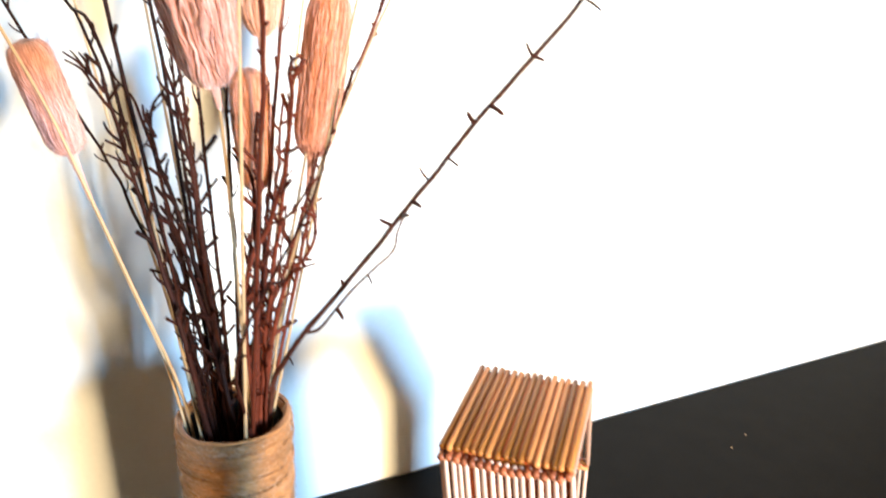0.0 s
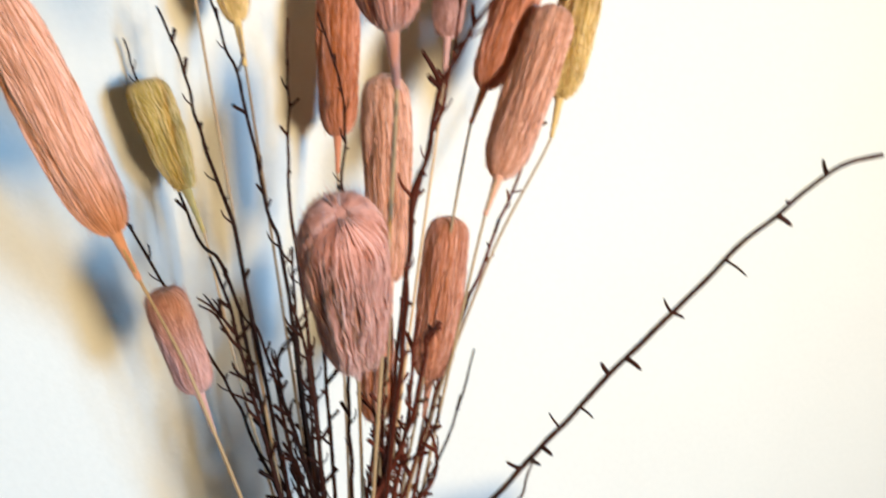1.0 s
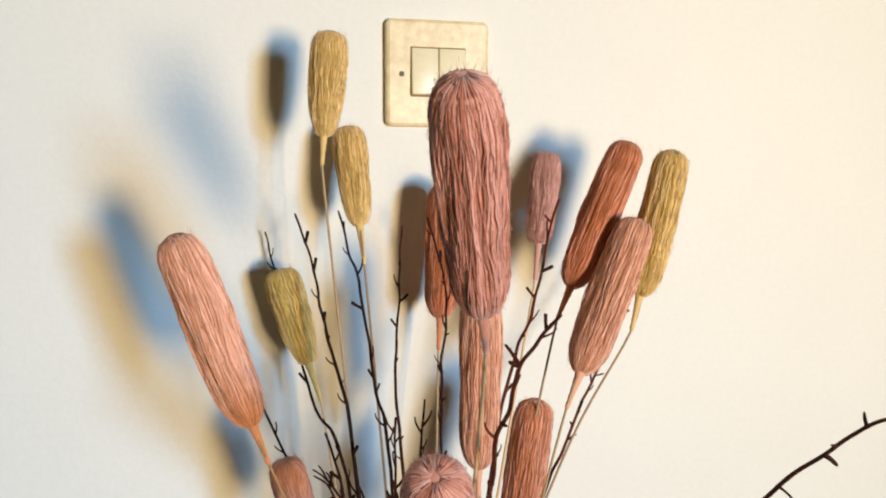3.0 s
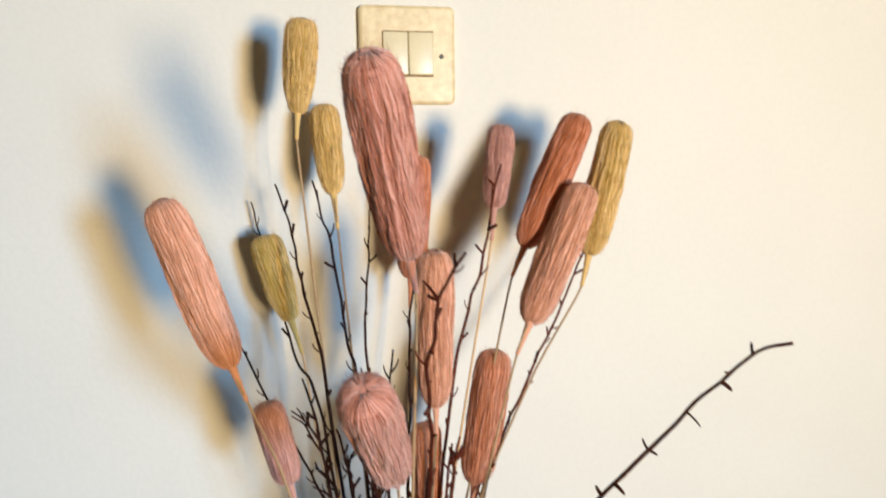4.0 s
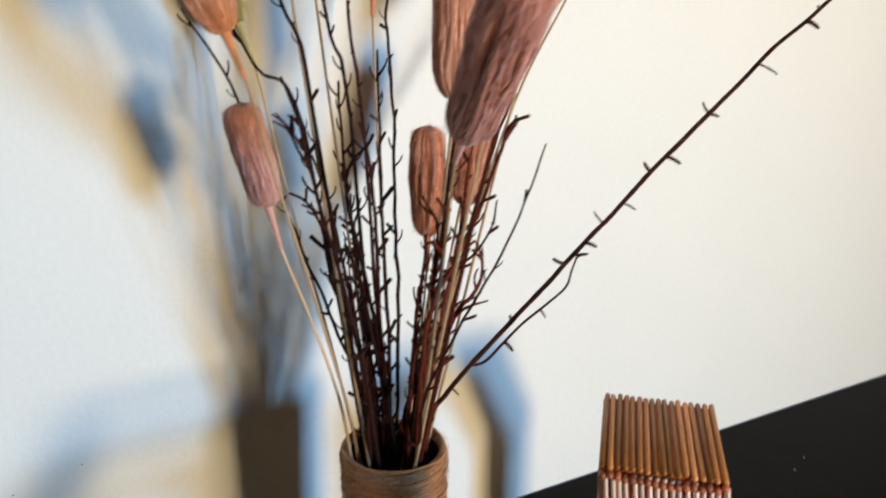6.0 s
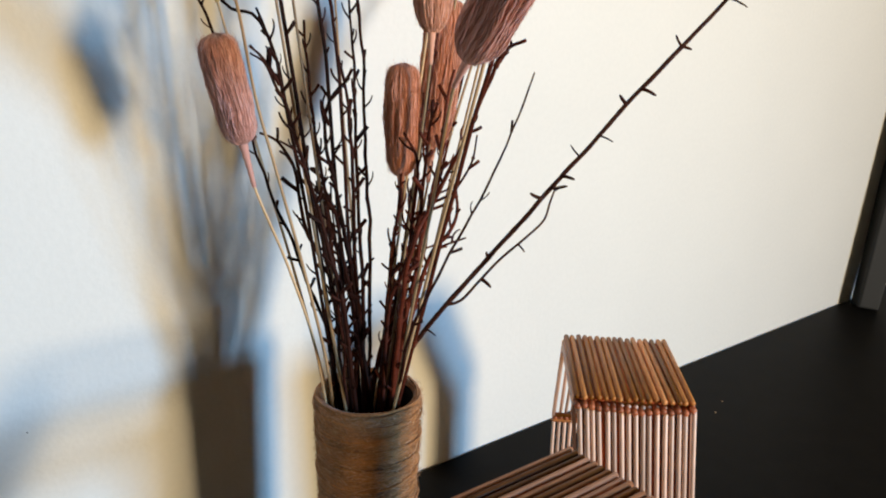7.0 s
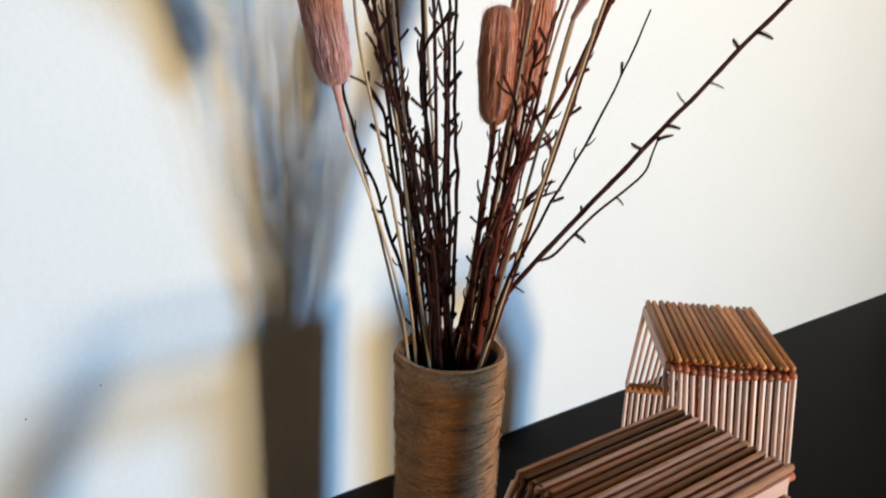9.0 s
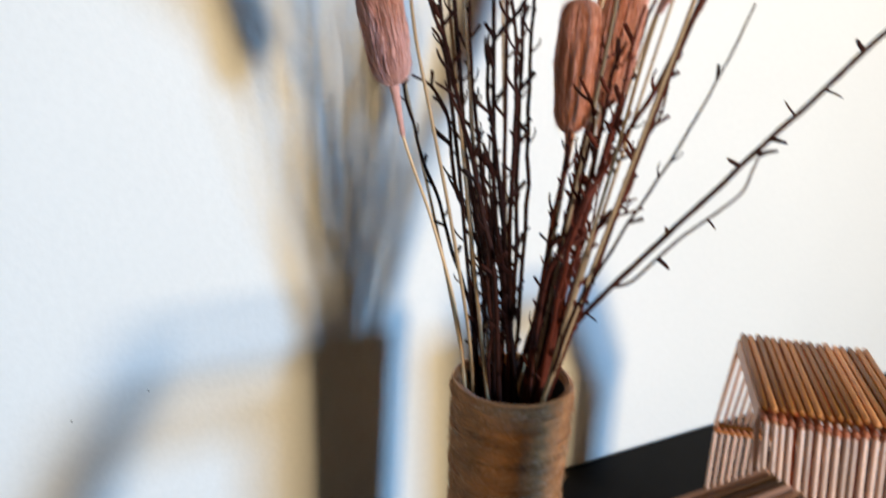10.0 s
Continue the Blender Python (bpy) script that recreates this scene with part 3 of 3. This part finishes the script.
twig([foot(0.014, -0.006), (0.129, -0.185, 0.2965), (0.1458, -0.19, 0.3442), (0.1523, -0.2159, 0.3925), (0.1500, -0.2365, 0.4270), (0.1460, -0.2527, 0.4431), (0.1457, -0.2675, 0.4490)], "forked dark thorny twig", 32, 0.0017, 0.0009, bark=M_TWIG_RED,
     side=[[(0.1458, -0.19, 0.3442), (0.157, -0.197, 0.352), (0.168, -0.201, 0.370), (0.171, -0.202, 0.388)]])
twig([foot(-0.0089, 0.0071), (0.1051, -0.1325, 0.2347), (0.0999, -0.1283, 0.2807), (0.0981, -0.1269, 0.2989), (0.0913, -0.1215, 0.3166), (0.0879, -0.1188, 0.3360), (0.0860, -0.1173, 0.3570), (0.0818, -0.1140, 0.3700), (0.0762, -0.1095, 0.3790), (0.0682, -0.1032, 0.3835)],
     "curved near-black thorny twig in the dense bunch", 60, 0.0018, 0.0008, 0.0068, 0.045, wander=0.0008)
twig([foot(-0.0046, 0.0087), (0.1127, -0.1353, 0.2338), (0.1078, -0.1283, 0.2666), (0.1037, -0.1218, 0.3067), (0.0991, -0.1149, 0.3415), (0.0964, -0.1096, 0.3660), (0.0934, -0.1040, 0.3825), (0.0887, -0.0971, 0.4025), (0.0859, -0.0917, 0.4095)],
     "near-black thorny twig in the dense bunch", 61, 0.0018, 0.0008, 0.0068, 0.045, wander=0.0008)
twig([foot(-0.0034, 0.0127), (0.1203, -0.1366, 0.2496), (0.1165, -0.1256, 0.2849), (0.1147, -0.1161, 0.3116), (0.1138, -0.1074, 0.3382), (0.1135, -0.0992, 0.3646), (0.1136, -0.0913, 0.3948), (0.1146, -0.0841, 0.4286), (0.1162, -0.0774, 0.4545)],
     "near-black thorny twig in the dense bunch", 62, 0.0018, 0.0008, 0.0068, 0.045, wander=0.0008)
twig([foot(0.0013, -0.0086), (0.1157, -0.1457, 0.2643), (0.1088, -0.1450, 0.3079), (0.1027, -0.1450, 0.3397), (0.0980, -0.1460, 0.3591), (0.0931, -0.1469, 0.3779), (0.0905, -0.1496, 0.3961), (0.0920, -0.1556, 0.4105), (0.0988, -0.1658, 0.4226)],
     "near-black thorny twig with a branching tip", 63, 0.0018, 0.0008, 0.0068, 0.045, wander=0.0008,
     side=[[(0.0959, -0.1447, 0.3628), (0.0970, -0.1507, 0.3746), (0.0980, -0.1567, 0.3807)],
           [(0.0929, -0.1505, 0.3926), (0.0880, -0.1517, 0.4051), (0.0871, -0.1561, 0.4124)]])
twig([foot(-0.0022, -0.0020), (0.1181, -0.1460, 0.2534), (0.1141, -0.1460, 0.3033), (0.1122, -0.1477, 0.3541), (0.1091, -0.1484, 0.3947), (0.1062, -0.1493, 0.4126), (0.1011, -0.1484, 0.4349)],
     "near-black thorny twig in the dense bunch", 64, 0.0018, 0.0008, 0.0068, 0.045, wander=0.0008)
twig([foot(0.0006, 0.0083), (0.1237, -0.1417, 0.2674), (0.1235, -0.1380, 0.3111), (0.1225, -0.1365, 0.3495), (0.1215, -0.1355, 0.3900), (0.1220, -0.1330, 0.4280), (0.1255, -0.1245, 0.4490), (0.1310, -0.1119, 0.4770)],
     "near-black thorny twig in the dense bunch", 65, 0.0016, 0.0007, 0.0068, 0.045, wander=0.0008)
twig([foot(-0.0008, -0.0043), (0.1151, -0.1455, 0.2539), (0.1071, -0.1443, 0.2961), (0.1018, -0.1452, 0.3246), (0.0975, -0.1469, 0.3389), (0.0911, -0.1469, 0.3509)],
     "near-black thorny twig in the dense bunch", 67, 0.0018, 0.0008, 0.0068, 0.045, wander=0.0008)
twig([foot(-0.0022, 0.0138), (0.1175, -0.1296, 0.2392), (0.1176, -0.1169, 0.2694), (0.1183, -0.1047, 0.3082), (0.1200, -0.0932, 0.3303), (0.1219, -0.0820, 0.3528), (0.1257, -0.0722, 0.3715)],
     "near-black thorny twig in the dense bunch", 68, 0.0018, 0.0008, 0.0068, 0.045, wander=0.0008)
twig([foot(0.0060, -0.0023), (0.1347, -0.1539, 0.2479), (0.1376, -0.1540, 0.2809), (0.1402, -0.1540, 0.3109), (0.1443, -0.1551, 0.3363), (0.1463, -0.1546, 0.3592), (0.1514, -0.1565, 0.3743)],
     "dark reddish brown thorny twig in the dense bunch", 69, 0.0018, 0.0008, 0.0068, 0.045, bark=M_TWIG_RED, wander=0.0008)
twig([foot(0.0101, -0.0005), (0.1409, -0.1554, 0.2340), (0.1457, -0.1538, 0.2665), (0.1507, -0.1523, 0.2985), (0.1557, -0.1508, 0.3298), (0.1619, -0.1502, 0.3607), (0.1667, -0.1486, 0.3948), (0.1696, -0.1454, 0.4095)],
     "dark reddish brown thorny twig in the dense bunch", 70, 0.0018, 0.0008, 0.0068, 0.045, bark=M_TWIG_RED, wander=0.0008)
twig([foot(0.0091, -0.0123), (0.1398, -0.1643, 0.2546), (0.1406, -0.1692, 0.2889), (0.1407, -0.1736, 0.3216), (0.1405, -0.1777, 0.3492), (0.1393, -0.1809, 0.3720), (0.1309, -0.1785, 0.3895)],
     "dark reddish brown thorny twig in the dense bunch", 71, 0.0018, 0.0008, 0.0068, 0.045, bark=M_TWIG_RED, wander=0.0008)
twig([foot(0.0124, -0.0099), (0.1438, -0.1633, 0.2490), (0.1491, -0.1674, 0.2867), (0.1527, -0.1703, 0.3189), (0.1566, -0.1734, 0.3386), (0.1601, -0.1762, 0.3654), (0.1623, -0.1779, 0.3878), (0.1643, -0.1795, 0.4114), (0.1674, -0.1820, 0.4274)],
     "dark reddish brown thorny twig in the dense bunch", 72, 0.0018, 0.0008, 0.0068, 0.045, bark=M_TWIG_RED, wander=0.0008)
twig([foot(0.0139, -0.0073), (0.1459, -0.1625, 0.2354), (0.1535, -0.1661, 0.2771), (0.1624, -0.1708, 0.3055), (0.1700, -0.1745, 0.3140), (0.1757, -0.1766, 0.3248), (0.1780, -0.1760, 0.3363), (0.1774, -0.1731, 0.3476), (0.1754, -0.1692, 0.3529)],
     "reddish brown twig with a curling tip", 73, 0.0018, 0.0008, 0.0068, 0.045, bark=M_TWIG_RED, wander=0.0008,
     side=[[(0.1596, -0.1697, 0.2992), (0.1636, -0.1780, 0.3087), (0.1677, -0.1863, 0.3138), (0.1713, -0.1943, 0.3180)]])
twig([foot(0.0044, -0.0110), (0.1320, -0.1602, 0.2613), (0.1378, -0.1713, 0.2960), (0.1419, -0.1809, 0.3346), (0.1418, -0.1872, 0.3656), (0.1404, -0.1925, 0.3949), (0.1410, -0.1993, 0.4094)],
     "dark reddish brown thorny twig in the dense bunch", 74, 0.0018, 0.0008, 0.0068, 0.045, bark=M_TWIG_RED, wander=0.0008)
twig([foot(0.0016, 0.0088), (0.1354, -0.1481, 0.2327), (0.1467, -0.1485, 0.2646), (0.1597, -0.1503, 0.2880), (0.1709, -0.1507, 0.3195), (0.1815, -0.1506, 0.3487), (0.1902, -0.1490, 0.3757)],
     "dark reddish brown thorny twig in the dense bunch", 75, 0.0018, 0.0008, 0.0068, 0.045, bark=M_TWIG_RED, wander=0.0008)
twig([foot(-0.014, -0.012), (0.0951, -0.1640, 0.2703), (0.0895, -0.1590, 0.3037), (0.0836, -0.1515, 0.3401), (0.0798, -0.1440, 0.3623), (0.0761, -0.1380, 0.3850), (0.0722, -0.1320, 0.4088), (0.0678, -0.1286, 0.4358), (0.0600, -0.1230, 0.4620)],
     "near-black thorny twig in the dense bunch", 90, 0.0018, 0.0008, 0.0068, 0.045, wander=0.0008,
     side=[[(0.0700, -0.1302, 0.4163), (0.0643, -0.1309, 0.4260), (0.0577, -0.1307, 0.4344), (0.0507, -0.1302, 0.4400)],
           [(0.0720, -0.1319, 0.4071), (0.0663, -0.1324, 0.4160), (0.0598, -0.1323, 0.4296), (0.0511, -0.1306, 0.4358)],
           [(0.0782, -0.1398, 0.3745), (0.0712, -0.1394, 0.3793), (0.0644, -0.1390, 0.3833)]])
rnd = random.Random(77)
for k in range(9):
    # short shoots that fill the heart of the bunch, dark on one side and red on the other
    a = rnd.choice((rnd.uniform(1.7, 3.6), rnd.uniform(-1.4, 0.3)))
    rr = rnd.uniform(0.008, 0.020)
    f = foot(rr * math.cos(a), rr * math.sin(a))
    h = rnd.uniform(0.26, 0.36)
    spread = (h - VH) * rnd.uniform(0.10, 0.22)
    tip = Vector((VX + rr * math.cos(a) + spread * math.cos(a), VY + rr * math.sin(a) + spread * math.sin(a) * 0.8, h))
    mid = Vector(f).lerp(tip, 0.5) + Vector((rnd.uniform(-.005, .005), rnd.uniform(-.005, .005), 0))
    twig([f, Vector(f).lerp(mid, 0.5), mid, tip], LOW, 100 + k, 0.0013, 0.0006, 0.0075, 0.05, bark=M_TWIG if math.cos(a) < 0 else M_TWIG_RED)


# ---- houses made of rods ----
def rod_mesh(length, r, mat=M_ROD):
    e = r * 0.5
    return Geo().tube([(0, 0, 0), (0, 0, e), (0, 0, length - e), (0, 0, length)], [r * 0.6, r, r, r * 0.6], 8).mesh("rod", mat)


def stick_house(origin, yaw, width, depth, H, run, drop, label, seed, rods=17, lean=0.0, post=0.008, top=M_ROD, side=M_LIT_POST, lined=True):
    """Local x runs along the rod row, y from the upright side to the sloping one. The rods lie on flat rails."""
    rnd = random.Random(seed)
    root = thing("stick_house", origin, label, "stick house", "little houses of wooden rods")
    root.rotation_euler = (0, 0, yaw)
    r = width / rods * 0.435

    def put(name, mesh, a, b, parent=root):
        a, b = Vector(a), Vector(b)
        ob = new(name, mesh)
        d = (b - a).normalized()
        ob.matrix_local = Matrix.Translation(a) @ d.to_track_quat("Z", "Y").to_matrix().to_4x4() @ Matrix.Rotation(rnd.uniform(0, 6.3), 4, "Z")
        ob.parent = parent
        return ob

    slope = math.hypot(run, drop)
    m_top, m_front = rod_mesh(depth + 0.003, r * 0.97, top), rod_mesh(H - 0.006, r * 0.80, M_LIT_POST)
    m_slope, m_back = rod_mesh(slope + 0.002, r * 0.7, side), rod_mesh(H - drop - 0.004, r * 0.7, side)
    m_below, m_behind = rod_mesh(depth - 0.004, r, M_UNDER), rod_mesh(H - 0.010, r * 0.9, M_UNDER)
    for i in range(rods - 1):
        # a second, darker layer, its shade put in colour, closes gaps from below and behind
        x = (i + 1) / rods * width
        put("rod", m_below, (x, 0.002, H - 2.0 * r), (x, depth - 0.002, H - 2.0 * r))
        if not lined:
            continue
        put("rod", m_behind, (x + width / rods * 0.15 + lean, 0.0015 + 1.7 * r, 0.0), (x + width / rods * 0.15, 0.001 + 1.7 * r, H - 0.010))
    for i in range(rods):
        x = (i + 0.5) / rods * width
        j = lambda s=0.0006: rnd.uniform(-s, s)
        put("rod", m_top, (x + j(), -0.0015 + j(0.0015), H - r + j(0.0004)), (x + j(), depth, H - r + j(0.0004)))
        put("rod", m_front, (x + width / rods * 0.15 + lean + j(), 0.002 + j(), 0.0), (x + width / rods * 0.15 + j(0.001), 0.0015 + j(), H - 0.006))
        put("rod", m_slope, (x + j(), depth + run, H - drop - r), (x + j(), depth + j(), H - r))
        put("rod", m_back, (x + j(), depth + run - 0.002, 0.0), (x + j(), depth + run - 0.003, H - drop))
    # rails across, under the rods
    m_rail = rod_mesh(width, r)
    for y, z in ((0.0042, H - 4.2 * r), (0.0105, H - 4.2 * r), (depth - 0.005, H - 4.2 * r), (depth + run - 0.006, H - drop - 1.2 * r), (depth + run - 0.006, H - drop - 3.4 * r),
                 (0.0060, 0.012), (depth + run - 0.008, 0.012)):
        put("rail", m_rail, (0, y, z), (width, y, z))
    # stub ends that sag under the front edge
    m_stub = rod_mesh(0.0100, r * 1.15, M_STUB)
    for i in range(rods):
        x = (i + 0.5) / rods * width
        sag = 0.0030 * math.sin(math.pi * (i + 0.5) / rods) + rnd.uniform(0, 0.0016)
        k = rnd.uniform(-0.0006, 0.0006)
        put("stub", m_stub, (x, depth + run - 0.008 + k, H - drop - 2.2 * r + k * 0.5), (x, depth + run + 0.003 + k, H - drop - 2.4 * r))
        put("stub", m_stub, (x, -0.0040 + k, H - 3.0 * r - sag + k * 0.5), (x, 0.0055 + k, H - 2.9 * r - sag))

    def bar(name, a, b, wide, thick):
        a, b = Vector(a), Vector(b)
        m = Matrix.Translation(a) @ (b - a).normalized().to_track_quat("Z", "X").to_matrix().to_4x4()
        g = Geo().box((-wide / 2, -thick / 2, 0), (wide / 2, thick / 2, (b - a).length))
        ob = new(name, g.mesh(name, M_PLANK, False, bevel=0.0004))
        ob.matrix_local = m
        ob.parent = root
        return tagged(ob, "pale flat wooden strip")

    for x in (0.0008, width - 0.0008):
        bar("strip", (x, 0.004, H - 2 * r - 0.0048), (x, depth - 0.002, H - 2 * r - 0.0048), 0.009, 0.0022)
        bar("strip", (x, depth, H - 2 * r - 0.003), (x, depth + run - 0.004, H - drop - 0.004), 0.006, 0.0022)
        bar("strip", (x + lean, 0.0065, 0.0), (x, 0.0065, H - 2 * r - 0.0095), post, 0.0022)
    return root


# the far house: upright side towards the room, sloping side towards the wall
stick_house((0.2286, -0.2502, 0.0), math.atan2(-0.0565, 0.0626), 0.0845, 0.1070, 0.2095, 0.048, 0.094, "little house of thin bamboo-coloured wooden rods with a slatted roof", 5, 17, 0.02, 0.003)
# the near house, turned a quarter
stick_house((0.1660, -0.3775, 0.0), math.atan2(1.0, 0.0), 0.0755, 0.1185, 0.2155, 0.048, 0.094, "little house of thin wooden rods in front, beside the vase", 9, 15, top=M_RED_ROD, side=M_RED_ROD, lined=False)


# ---- dark stand at the far end ----
def dark_leg():
    g = Geo()
    m = Matrix.Translation((1.20, -0.035, 0.0)) @ Matrix.Rotation(radians(10), 4, "Y")
    g.tube([m @ Vector((0, 0, 0.0)), m @ Vector((0, 0, 0.3)), m @ Vector((0, 0, 0.7))], [0.024, 0.032, 0.042], 4, twist=math.pi / 4)
    whole("stand_leg", g, M_BLACK, "black slanting leg of a stand on the shelf", "stand leg", bevel=0.003)


dark_leg()


# ---- specks on the wall ----
for x, z, s in ((-0.0744, 0.1617, 0.0006), (-0.1235, 0.1495, 0.0006)):
    g = Geo().tube([(x, -0.0004, z), (x, -0.0009, z + s * 0.3)], [s, s * 0.5], 7)
    whole("wall_speck", g, M_GAP, "tiny dark speck of dirt on the wall", "speck")

# ---- crumbs on the shelf ----
crumbs = random.Random(12)
for x, y in ((0.6878, -0.0959), (0.6548, -0.1085)):
    s = crumbs.uniform(0.0008, 0.0012)
    g = Geo().tube([(x, y, 0.0), (x + 0.0002, y, s * 0.6), (x, y + 0.0002, s)], [s, s * 0.9, s * 0.3], 6)
    whole("crumb", g, M_STRAW, "tiny pale crumb on the dark shelf", "crumb")
